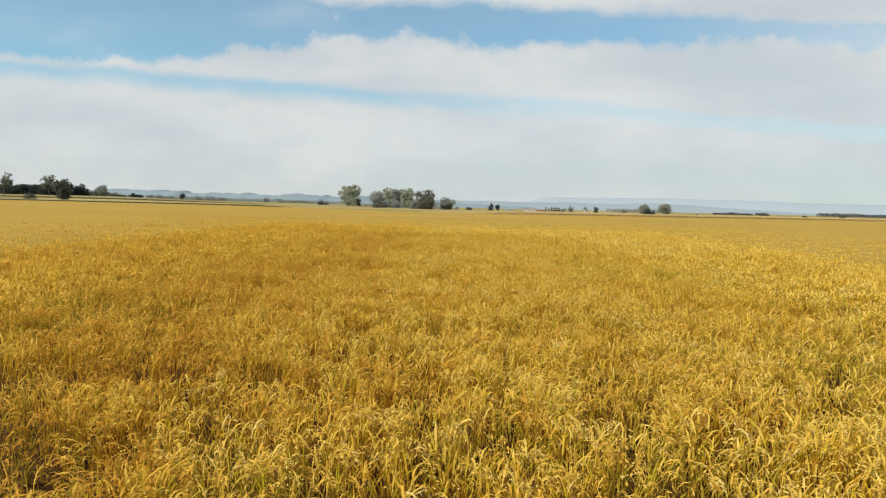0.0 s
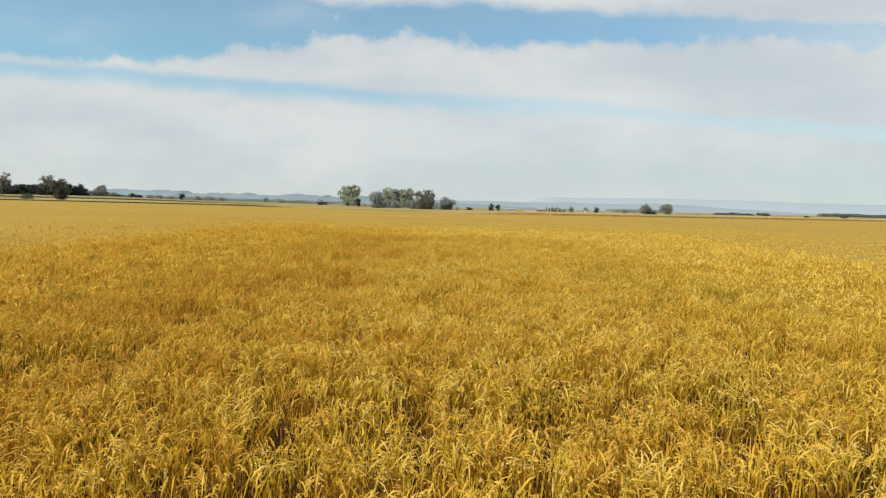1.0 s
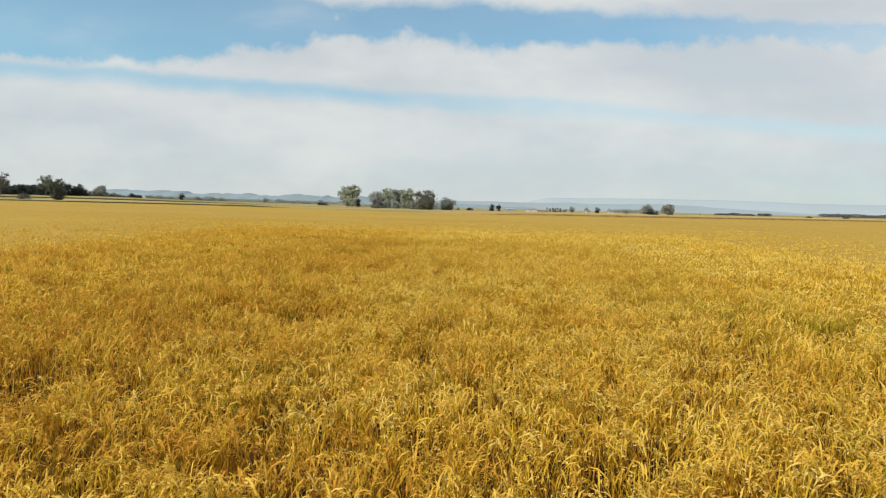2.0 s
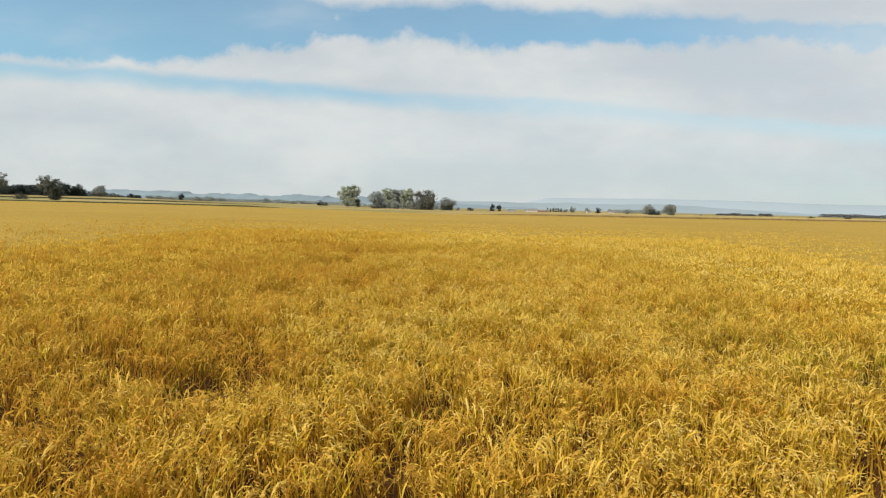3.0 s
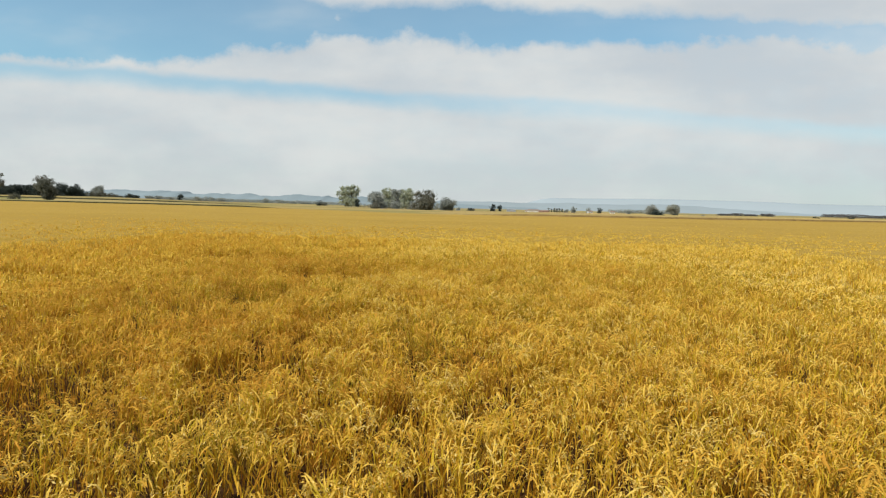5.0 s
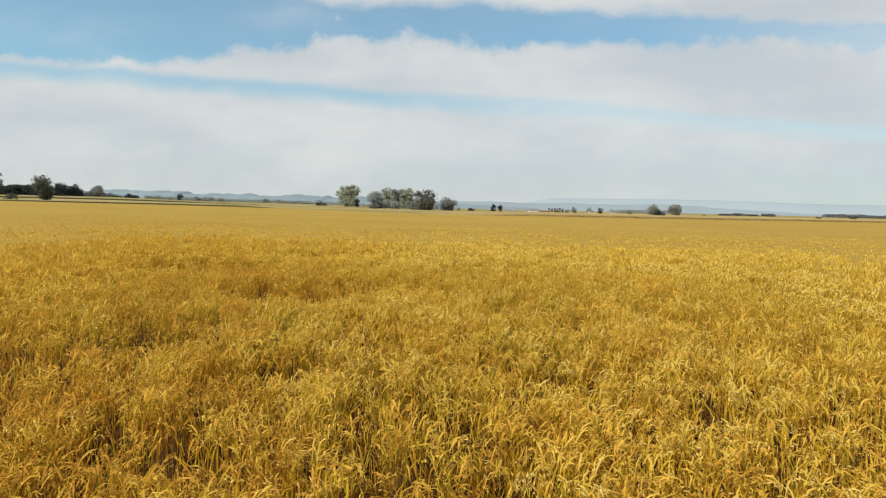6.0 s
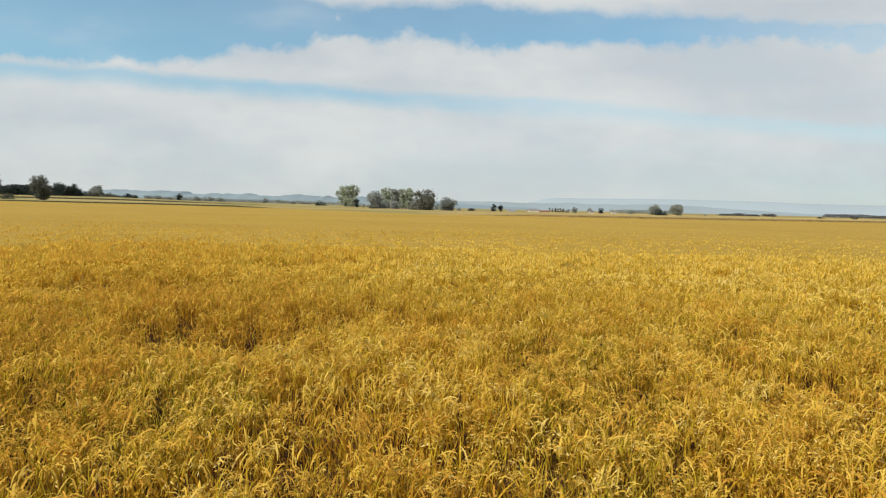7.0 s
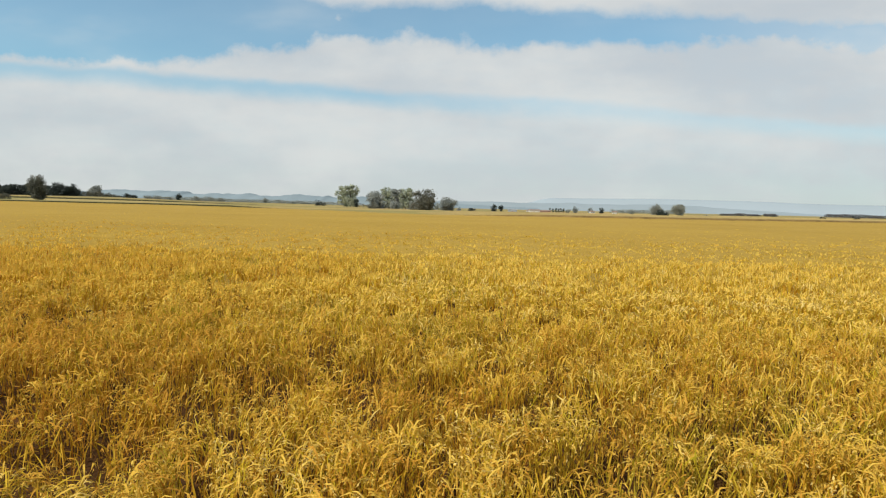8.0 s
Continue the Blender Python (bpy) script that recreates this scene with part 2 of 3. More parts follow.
# ---- meshes from arrays ----
def quads(name, verts, mat, tone=None, green=None, parent=None, smooth_faces=False):
    """One mesh object of loose quads: verts is (n, 4, 3); tone and green hold a value a quad."""
    n = len(verts)
    me = bpy.data.meshes.new(name)
    me.vertices.add(n * 4)
    me.vertices.foreach_set("co", np.ascontiguousarray(verts, np.float32).ravel())
    me.loops.add(n * 4)
    me.loops.foreach_set("vertex_index", np.arange(n * 4, dtype=np.int32))
    me.polygons.add(n)
    me.polygons.foreach_set("loop_start", np.arange(0, n * 4, 4, dtype=np.int32))
    me.update(calc_edges=True)
    for key, vals in (("tone", tone), ("green", green)):
        if vals is not None:
            at = me.attributes.new(key, "FLOAT", "POINT")
            at.data.foreach_set("value", np.repeat(np.asarray(vals, np.float32), 4))
    me.materials.append(mat)
    ob = new(name, me)
    ob.parent = parent
    return ob


def surface(name, xs, ys, zs, mat, parent=None):
    """A grid sheet from three (rows, cols) arrays."""
    r, c = xs.shape
    co = np.stack([xs, ys, zs], -1).reshape(-1, 3)
    i = np.arange(r * c).reshape(r, c)
    f = np.stack([i[:-1, :-1], i[:-1, 1:], i[1:, 1:], i[1:, :-1]], -1).reshape(-1, 4)
    me = bpy.data.meshes.new(name)
    me.from_pydata(co.tolist(), [], f.tolist())
    me.polygons.foreach_set("use_smooth", np.ones(len(f), bool))
    me.update()
    me.materials.append(mat)
    ob = new(name, me)
    ob.parent = parent
    return ob


def part(name, bm, mat, parent=None, label=""):
    me = bpy.data.meshes.new(name)
    bm.to_mesh(me)
    bm.free()
    me.materials.append(mat)
    ob = new(name, me)
    ob.parent = parent
    return tagged(ob, label)


def sstep(a, b, x):
    t = np.clip((np.asarray(x, float) - a) / (b - a), 0, 1)
    return t * t * (3 - 2 * t)


rng = np.random.default_rng(7)
LATTICE = rng.random((4, 64, 64))


def value_noise(x, y, cell, k=0):
    """Smooth noise from 0 to 1 over the plan."""
    u, v = np.asarray(x) / cell + 1000.3, np.asarray(y) / cell + 1000.7
    i, j = np.floor(u).astype(int), np.floor(v).astype(int)
    fu, fv = u - i, v - j
    fu, fv = fu * fu * (3 - 2 * fu), fv * fv * (3 - 2 * fv)
    g = LATTICE[k]
    a = g[i % 64, j % 64] * (1 - fu) + g[(i + 1) % 64, j % 64] * fu
    b = g[i % 64, (j + 1) % 64] * (1 - fu) + g[(i + 1) % 64, (j + 1) % 64] * fu
    return a * (1 - fv) + b * fv


# ---- the land ----
def field_end(x):
    """How far the near rice field reaches."""
    return np.interp(x, (-480, -220, -132, -59, -25, -5, 72, 157, 390), (350, 305, 300, 250, 207, 187, 210, 246, 335))


def land(x, y):
    """Height of the open land: it rises gently to the woods, and falls away towards the farms."""
    x, y = np.asarray(x, float), np.asarray(y, float)
    r = x / np.maximum(y, 1)
    return 0.1 + 6.7 * sstep(435, 1305, y) * sstep(0.3, 0.62, -r) - 6.5 * sstep(330, 1600, y) * sstep(-0.30, 0.0, r)


def make_land():
    k = np.linspace(-1, 1, 131)
    span = np.sign(k) * (np.abs(k) * 120 + 4300 * np.abs(k) ** 4)
    fwd = np.concatenate([np.linspace(-4300, -200, 16), np.linspace(-120, 640, 100), np.geomspace(660, 4400, 64)])
    xs, ys = np.meshgrid(span, fwd)
    zs = land(xs, ys)
    inside = (ys < field_end(xs) - 1) & (xs > -478) & (xs < 388)
    zs = np.where(inside, 0.0, zs) + np.where(ys > 300, 0.25 * (value_noise(xs, ys, 60) - 0.5), 0)
    ob = surface("ground", xs, ys, zs, M["ground"])
    tagged(ob, "flat farmland of mown and dry fields reaching the horizon", "farmland", kind="structure")


make_land()


def strip(name, label, xs, near, far, rise, mat, category):
    """A low bank or a neighbouring field: a crowned band between two edges over the plan."""
    xs = np.asarray(xs, float)
    across = np.linspace(0, 1, 7)
    X = np.repeat(xs[None, :], 7, 0)
    Y = near(X) + (far(X) - near(X)) * across[:, None]
    crown = np.minimum(1, np.minimum(across, 1 - across) * 4.0)[:, None]
    crown = crown * np.minimum(1, np.minimum(np.arange(len(xs)), np.arange(len(xs))[::-1]) / 18.0)[None, :]
    Z = land(X, Y) - 0.25 + (rise + 0.25) * crown + 0.08 * (value_noise(X, Y, 5, 1) - 0.5)
    return tagged(surface(name, X, Y, Z, mat), label, category, kind="structure")


strip("field_bank", "dark rough grass bank along the far edge of the rice", np.linspace(-480, -34, 140),
      lambda x: field_end(x) + 2, lambda x: field_end(x) + 8, 1.2, M["bank"], "bank")
strip("field_edge", "low brown dry grass edge of the rice field", np.linspace(-34, 388, 140),
      lambda x: field_end(x) + 2, lambda x: field_end(x) + 6, 1.15, M["edge_grass"], "bank")
strip("dry_grass_verge", "tan dry grass land beyond the rice field", np.linspace(-60, 388, 140),
      lambda x: field_end(x) + 1.5, lambda x: field_end(x) + 290, 0.12, M["tan_grass"], "verge")
strip("pale_field", "pale greenish stubble field beyond the bank", np.linspace(-610, -116, 60),
      lambda x: field_end(x) + 58, lambda x: field_end(x) + 217, 0.6, M["pale_grass"], "field")
strip("far_bank", "dark grass bank between distant fields", np.linspace(-750, -174, 60),
      lambda x: 660 - 0.1 * x, lambda x: 672 - 0.1 * x, 1.4, M["bank"], "bank")
strip("stubble_field", "golden stubble field before the farms", np.linspace(-87, 754, 60),
      lambda x: 624 + 0.05 * x, lambda x: 930 + 0.05 * x, 0.4, M["stubble"], "field")


def ridge(name, label, x0, x1, y, peak, seed, mat, lump=1.0):
    n = 320
    k = np.linspace(0, 1, n)
    x = x0 + (x1 - x0) * k
    prof = np.zeros(n)
    for i, (cell, amp) in enumerate(((700, 0.34), (130, 0.34), (60, 0.20), (28, 0.12))):
        prof += amp * value_noise(x + seed, x * 0 + seed * 3.7, cell * lump, i)
    prof = (0.42 + 0.85 * prof) * peak * np.array(sstep(0, 0.06, k)) * (1 - sstep(0.62, 1.0, k) * 0.85)
    depth = np.linspace(0, 1, 8)[:, None]
    X = np.repeat(x[None, :], 8, 0)
    Y = y + depth * 400 + 30 * (value_noise(X, Y0 := X * 0, 200, 2) - 0.5)
    Z = -12 + (prof[None, :] + 12) * np.sin(depth * np.pi / 2)
    ob = surface(name, X, Y, Z, mat)
    tagged(ob, label, "hills", kind="structure")


# backdrop ridges; their blue and pale colours stand in for haze
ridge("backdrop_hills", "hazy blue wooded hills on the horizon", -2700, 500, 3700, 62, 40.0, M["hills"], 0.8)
ridge("backdrop_haze_hills", "pale backdrop ridge in haze colours far behind the plain", 300, 7400, 4450, 112, 310.0, M["haze_hills"], 11.0)
ridge("backdrop_far_hills", "very faint hills beyond the farms, blue from painted haze", -300, 2600, 4000, 52, 900.0, M["far_hills"], 3.2)


# ---- trees ----
def tube(bm, pts, radii, sides=5):
    rings = []
    for i, (p, r) in enumerate(zip(pts, radii)):
        d = (pts[min(i + 1, len(pts) - 1)] - pts[max(i - 1, 0)]).normalized()
        u = d.orthogonal().normalized()
        v = d.cross(u)
        rings.append([bm.verts.new(p + (u * math.cos(2 * math.pi * k / sides) + v * math.sin(2 * math.pi * k / sides)) * r) for k in range(sides)])
    for a, b in zip(rings, rings[1:]):
        for k in range(sides):
            bm.faces.new((a[k], a[(k + 1) % sides], b[(k + 1) % sides], b[k]))
    bm.faces.new(rings[-1])
    bm.faces.new(list(reversed(rings[0])))


def leaf_cards(centres, size, rs):
    """Diamond-shaped leaf sprays of random turn about each centre."""
    n = len(centres)
    d = rs.normal(size=(n, 3))
    d /= np.linalg.norm(d, axis=1)[:, None]
    e = np.cross(d, rs.normal(size=(n, 3)))
    e /= np.linalg.norm(e, axis=1)[:, None]
    s = size * rs.uniform(0.5, 1.3, n)[:, None]
    return np.stack([centres - d * s, centres + e * s * 0.55, centres + d * s, centres - e * s * 0.55], 1)


def make_tree(name, label, x, y, height, width, foliage, trunk_share, n_clumps, n_leaves, fill, seed, category="tree", limbs=7, lean=0.0, dome=False, vase=0.0):
    """trunk_share: clear trunk as a share of the height; fill: spread of leaves about each clump; vase: how far the crown narrows downwards."""
    rs = np.random.default_rng(seed)
    root = new(name)
    root.location = (x, y, float(land(x, y)) - 0.1)
    tagged(root, label, category)
    bm = bmesh.new()
    clear = height * trunk_share
    r0 = max(0.08, height * 0.022)
    top = Vector((rs.normal() * width * 0.05 + lean * height, rs.normal() * width * 0.05, height * 0.82))
    mid = Vector((rs.normal() * width * 0.02, 0, clear + (height - clear) * 0.25))
    tube(bm, [Vector((0, 0, -0.3)), Vector((0, 0, clear * 0.5)), mid, (mid + top) / 2, top], [r0 * 1.3, r0, r0 * 0.75, r0 * 0.4, r0 * 0.12])
    base_z, crown_h = clear * 0.8, height - clear * 0.8
    lobes = []
    for i in range(12):
        h = rs.uniform(0.16, 0.76) if not dome else rs.uniform(0.10, 0.66)
        if i == 0:
            h = 0.74
        if i in (1, 2):
            h = 0.14
        r = width * (rs.uniform(0.24, 0.34) if not dome else rs.uniform(0.30, 0.38)) * (1.0 if h < 0.6 else 0.82)
        slim = 1 - vase * (1 - min(1.0, h / 0.5))
        r *= slim
        reach = max(0.0, width * 0.5 * slim - r) * (1.15 if h < 0.65 else 0.7)
        ang = rs.uniform(0, 2 * math.pi)
        up = min(r * (1.0 if not dome else 0.9), crown_h * 0.26)
        lobes.append((reach * math.cos(ang) + lean * h * height, reach * math.sin(ang), base_z + h * crown_h, r, up))
    clumps = []
    for i in range(n_clumps):
        cx, cy, cz, r, up = lobes[i % 12]
        v = Vector(rs.normal(size=3)).normalized() * rs.uniform(0.45, 0.95)
        clumps.append((cx + v.x * r, cy + v.y * r, min(max(cz + v.z * up, 0.2), height * 0.97)))
    clumps = np.array(clumps)
    trunk = part("trunk", bm, M["bark"], root)
    for i in range(limbs):
        c = Vector(clumps[rs.integers(n_clumps)])
        f = rs.uniform(0.1, 0.6)
        start = Vector((mid.x * f, 0, clear * 0.75 + (height * 0.6 - clear * 0.75) * f))
        bm = bmesh.new()
        tube(bm, [start, (start + c) / 2 + Vector((0, 0, -0.04 * height)), c], [r0 * 0.45, r0 * 0.28, r0 * 0.07], 4)
        part("limb", bm, M["bark"], trunk)
    spread = width * fill * 0.75
    n_leaves = min(n_leaves, int(300 + 2.0e7 * width * height / y ** 2))
    which = rs.integers(n_clumps, size=n_leaves)
    at = clumps[which] + rs.normal(size=(n_leaves, 3)) * spread * np.array([0.5, 0.5, 0.42])
    at[:, 2] = np.clip(at[:, 2], 0.25, height * 1.0)
    tone = np.clip(rs.random(n_clumps)[which] * 0.5 + rs.random(n_leaves) * 0.5, 0, 1)
    quads("crown", leaf_cards(at, max(0.20, width * 0.03, y / 2600), rs), M[foliage], tone, None, root)
    return root


SEED = [100]


def next_seed():
    SEED[0] += 1
    return SEED[0]


WORDS = {"olive": "olive-brown", "haze": "hazy grey-green", "light": "pale green", "grey": "grey-green", "dark": "dark green", "brown": "brownish green", "far_haze": "haze-grey", "deep": "grey-olive"}


def broad_tree(x, y, h, w, foliage="olive"):
    make_tree("broadleaf_tree", "tall %s broadleaf tree with an open crown" % WORDS[foliage], x, y, h, w, foliage, 0.08, 110, 6500, 0.12, next_seed(), limbs=12, vase=0.3)


def round_tree(x, y, h, w, foliage="dark"):
    make_tree("round_tree", "dense round %s tree in the fields" % WORDS[foliage], x, y, h, w, foliage, 0.03, 150, 9000, 0.17, next_seed(), limbs=6, dome=True, vase=0.35)


def vase_tree(x, y, h, w, foliage="deep"):
    make_tree("field_tree", "bushy %s field tree, narrow at its foot" % WORDS[foliage], x, y, h, w, foliage, 0.05, 120, 8000, 0.16, next_seed(), limbs=9, vase=0.5)


def column_tree(x, y, h, w):
    make_tree("column_tree", "narrow upright dark green tree", x, y, h, w, "deep", 0.04, 36, 900, 0.22, next_seed(), limbs=3)


def bare_tree(x, y, h, w):
    make_tree("bare_tree", "thin-leaved tree with bare twigs above a wood", x, y, h, w, "brown", 0.45, 60, 1900, 0.12, next_seed(), limbs=22, vase=0.3)


def wood_tree(x, y, h, w):
    make_tree("wood_tree", "dark green tree at the edge of a dense wood", x, y, h, w, "dark", 0.01, 72, 4500, 0.17, next_seed(), limbs=4, dome=True)


def shrub(x, y, h, w, foliage="dark"):
    make_tree("shrub", "low rounded %s shrub on a field edge" % WORDS[foliage], x, y, h, w, foliage, 0.005, 45, 1500, 0.15, next_seed(), "shrub", limbs=4, dome=True)


# by the wood
vase_tree(-348.3, 531, 19.6, 17.5, "deep")
shrub(-390.3, 548, 6.0, 13.0, "deep")
bare_tree(-700.7, 928, 35.6, 30.0)
bare_tree(-650.0, 957, 33.0, 29.5)
wood_tree(-902.4, 1102, 15.6, 40.8)
wood_tree(-899.3, 1138, 17.7, 42.2)
wood_tree(-894.3, 1174, 18.3, 43.5)
wood_tree(-818.1, 1102, 17.0, 34.7)
wood_tree(-823.2, 1138, 18.6, 38.0)
wood_tree(-824.8, 1174, 19.4, 39.2)
wood_tree(-746.6, 1102, 18.4, 34.7)
wood_tree(-738.5, 1138, 24.6, 30.9)
wood_tree(-726.0, 1155, 22.5, 26.0)
wood_tree(-730.9, 1174, 16.9, 26.3)
round_tree(-859.8, 1450, 27.8, 34.0, "haze")
shrub(-803.0, 1305, 13.0, 26.2, "dark")
shrub(-786.9, 1305, 10.6, 26.2, "deep")
shrub(-766.9, 1305, 9.4, 26.2, "deep")
shrub(-747.8, 1305, 8.8, 28.4, "deep")
shrub(-727.1, 1305, 6.2, 26.2, "deep")
shrub(-701.1, 1305, 8.6, 25.0, "dark")
shrub(-686.0, 1305, 6.2, 22.0, "dark")
round_tree(-725.8, 1595, 17.0, 19.2, "dark")
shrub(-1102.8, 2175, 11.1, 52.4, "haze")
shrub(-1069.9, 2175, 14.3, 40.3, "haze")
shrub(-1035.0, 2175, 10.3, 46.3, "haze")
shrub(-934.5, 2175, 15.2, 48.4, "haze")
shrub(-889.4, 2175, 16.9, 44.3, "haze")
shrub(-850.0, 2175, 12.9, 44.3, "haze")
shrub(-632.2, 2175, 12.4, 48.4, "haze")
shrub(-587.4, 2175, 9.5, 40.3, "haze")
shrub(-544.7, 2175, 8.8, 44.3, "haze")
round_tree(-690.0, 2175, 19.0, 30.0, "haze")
shrub(-229.6, 1015, 9.4, 15.5, "dark")
shrub(-221.0, 1015, 6.0, 12.0, "deep")
# the two groups ahead
broad_tree(-158.8, 870, 30.0, 24.6, "light")
broad_tree(-147.2, 856, 31.0, 25.2, "light")
round_tree(-132.0, 812, 12.6, 7.8, "dark")
vase_tree(-87.4, 652, 17.7, 21.5, "haze")
broad_tree(-80.2, 725, 24.9, 24.5, "light")
broad_tree(-70.0, 715, 24.0, 20.5, "haze")
broad_tree(-57.5, 682, 22.0, 22.5, "light")
round_tree(-25.6, 497, 15.6, 18.4, "brown")
shrub(-35.6, 508, 11.2, 10.3, "brown")
round_tree(-9.8, 510, 10.5, 13.7, "haze")
shrub(-69.4, 522, 5.8, 10.6, "brown")
shrub(-1.3, 609, 3.5, 5.6, "haze")
shrub(10.5, 580, 2.8, 8.1, "dark")
shrub(-80.1, 667, 8.5, 14.8, "haze")
shrub(-65.2, 667, 8.4, 16.1, "haze")
shrub(-47.9, 667, 9.3, 15.6, "haze")
shrub(-23.8, 667, 8.9, 12.4, "haze")
# by the farms
round_tree(69.6, 1305, 17.0, 14.9, "dark")
round_tree(84.0, 1305, 15.0, 12.0, "dark")
column_tree(240.3, 1668, 14.0, 6.2)
column_tree(247.4, 1668, 12.4, 6.2)
column_tree(254.4, 1668, 14.0, 6.2)
column_tree(261.5, 1668, 12.6, 6.2)
column_tree(268.4, 1668, 14.4, 6.2)
column_tree(275.5, 1668, 13.0, 6.2)
shrub(288.8, 1668, 9.8, 18.1, "haze")
round_tree(319.2, 1740, 18.2, 19.3, "haze")
round_tree(325.8, 1450, 15.0, 14.1, "dark")
round_tree(345.0, 1668, 15.5, 16.0, "haze")
round_tree(312.6, 1160, 10.4, 14.0, "haze")
round_tree(217.9, 720, 12.4, 15.0, "haze")
shrub(205.5, 660, 5.6, 14.7, "dark")
vase_tree(234.0, 696, 12.0, 15.0, "grey")
shrub(506.5, 1305, 4.5, 12.1, "grey")
shrub(925.0, 2175, 5.7, 52.4, "far_haze")
shrub(966.2, 2175, 8.6, 44.3, "far_haze")
shrub(1017.6, 2175, 5.8, 52.4, "far_haze")
shrub(1072.4, 2175, 9.1, 48.4, "far_haze")
shrub(487.9, 870, 3.1, 9.7, "dark")
shrub(808.0, 1305, 8.0, 16.9, "dark")


def woodland(name, label, x0, x1, y, height, foliage, seed):
    """A far belt of wood that nobody could count."""
    rs = np.random.default_rng(seed)
    n = int(abs(x1 - x0) * 25)
    cx = rs.uniform(x0, x1, n)
    cy = y + rs.uniform(-28, 28, n)
    crown = height * (0.75 + 0.5 * (value_noise(cx, cy, height * 1.3, 1) - 0.3))
    cz = land(cx, cy) + crown * rs.random(n)
    ob = quads(name, leaf_cards(np.stack([cx, cy, cz], 1), height * 0.10, rs), M[foliage], 0.3 + 0.4 * rs.random(n))
    tagged(ob, label, "woodland", kind="stuff")


woodland("woodland_belt", "dark dense wood along the far side of the fields", -1017, -736, 1160, 18.8, "dark", 127)
woodland("distant_woodland", "distant dark belt of trees on the plain", 1604, 2076, 2755, 15.9, "far_haze", 1456)
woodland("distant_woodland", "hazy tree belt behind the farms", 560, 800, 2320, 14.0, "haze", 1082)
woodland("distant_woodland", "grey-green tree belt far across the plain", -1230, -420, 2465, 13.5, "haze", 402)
woodland("distant_woodland", "grey-green scrub belt behind the trees", -142, -42, 899, 5.8, "olive", 647)


# ---- farms ----
def gable(bm, lx, ly, eaves, rise, over):
    """A gabled roof slab with thickness."""
    a, b = lx / 2 + over, ly / 2 + over
    drop = rise * over / (ly / 2)
    prof = [(-b, eaves - drop), (0, eaves + rise), (b, eaves - drop), (b, eaves - drop + 0.25), (0, eaves + rise + 0.28), (-b, eaves - drop + 0.25)]
    ends = [[bm.verts.new((x, p, q)) for p, q in prof] for x in (-a, a)]
    for k in range(6):
        bm.faces.new((ends[0][k], ends[0][(k + 1) % 6], ends[1][(k + 1) % 6], ends[1][k]))
    for e in ends:
        bm.faces.new((e[0], e[1], e[4], e[5])), bm.faces.new((e[1], e[2], e[3], e[4]))
    bmesh.ops.recalc_face_normals(bm, faces=bm.faces)


def block(bm, lo, hi):
    m = Matrix.LocRotScale([(a + b) / 2 for a, b in zip(lo, hi)], None, [b - a for a, b in zip(lo, hi)])
    bmesh.ops.create_cube(bm, size=1.0, matrix=m)


def farm_building(name, label, x, y, lx, ly, eaves, rise, wall, roof, turn, windows):
    root = new(name)
    root.matrix_basis = pose(x, y, float(land(x, y)) - 0.05, 0, 0, turn)
    tagged(root, label, "building", "farm buildings")
    bm = bmesh.new()
    block(bm, (-lx / 2, -ly / 2, -1), (lx / 2, ly / 2, eaves))
    ends = [[bm.verts.new((s * lx / 2, p, q)) for p, q in ((-ly / 2, eaves), (ly / 2, eaves), (0, eaves + rise))] for s in (-1, 1)]
    for e in ends:
        bm.faces.new(e)
    part("wall", bm, wall, root)
    bm = bmesh.new()
    gable(bm, lx, ly, eaves + 0.02, rise, 0.5)
    part("roof", bm, roof, root)
    for k in range(windows):
        cx = (k + 0.5) / windows * lx - lx / 2
        bm = bmesh.new()
        block(bm, (cx - 0.6, -ly / 2 - 0.06, eaves * 0.42), (cx + 0.6, -ly / 2 + 0.05, eaves * 0.42 + 1.3))
        part("window", bm, M["dark_opening"], root)
    bm = bmesh.new()
    block(bm, (-lx * 0.05 - 0.9, -ly / 2 - 0.05, 0), (-lx * 0.05 + 0.9, -ly / 2 + 0.05, min(eaves * 0.4, 2.3)))
    part("door", bm, M["brickwall"], root)


farm_building("barn", "long white farm barn with a clay roof", 189.0, 1595, 26.1, 10.8, 4.7, 2.1, M["plaster"], M["rooftile"], 4, 4)
farm_building("barn", "low brown farm barn with a clay roof", 219.3, 1624, 29.0, 10.8, 3.6, 2.1, M["brickwall"], M["rooftile"], -3, 3)
farm_building("metal_shed", "grey metal farm shed", 127.1, 1522, 20.3, 10.8, 5.5, 1.3, M["sheet"], M["sheet"], 5, 0)
farm_building("house", "small white farmhouse with a clay roof", 297.4, 1421, 10.2, 7.2, 4.7, 2.0, M["plaster"], M["rooftile"], 10, 2)
farm_building("house", "small white farmhouse with a clay roof", 348.1, 1421, 10.2, 7.2, 4.7, 2.0, M["plaster"], M["rooftile"], -6, 2)
farm_building("house", "small white farmhouse with a clay roof", 176.0, 1624, 7.2, 6.0, 3.9, 1.8, M["plaster"], M["rooftile"], 0, 1)
farm_building("house", "small white farmhouse beside trees", 72.1, 1312, 7.2, 4.8, 3.4, 1.3, M["plaster"], M["rooftile"], 0, 1)


# ---- the rice ----
HALF = 0.727          # half width of the view at one metre
REACH = SPEED * 8.0


def nearest(x, y):
    """The distance at which a spot of the field passes the flight line."""
    return np.maximum(np.maximum(np.abs(x) / HALF, 4.0), y - REACH)


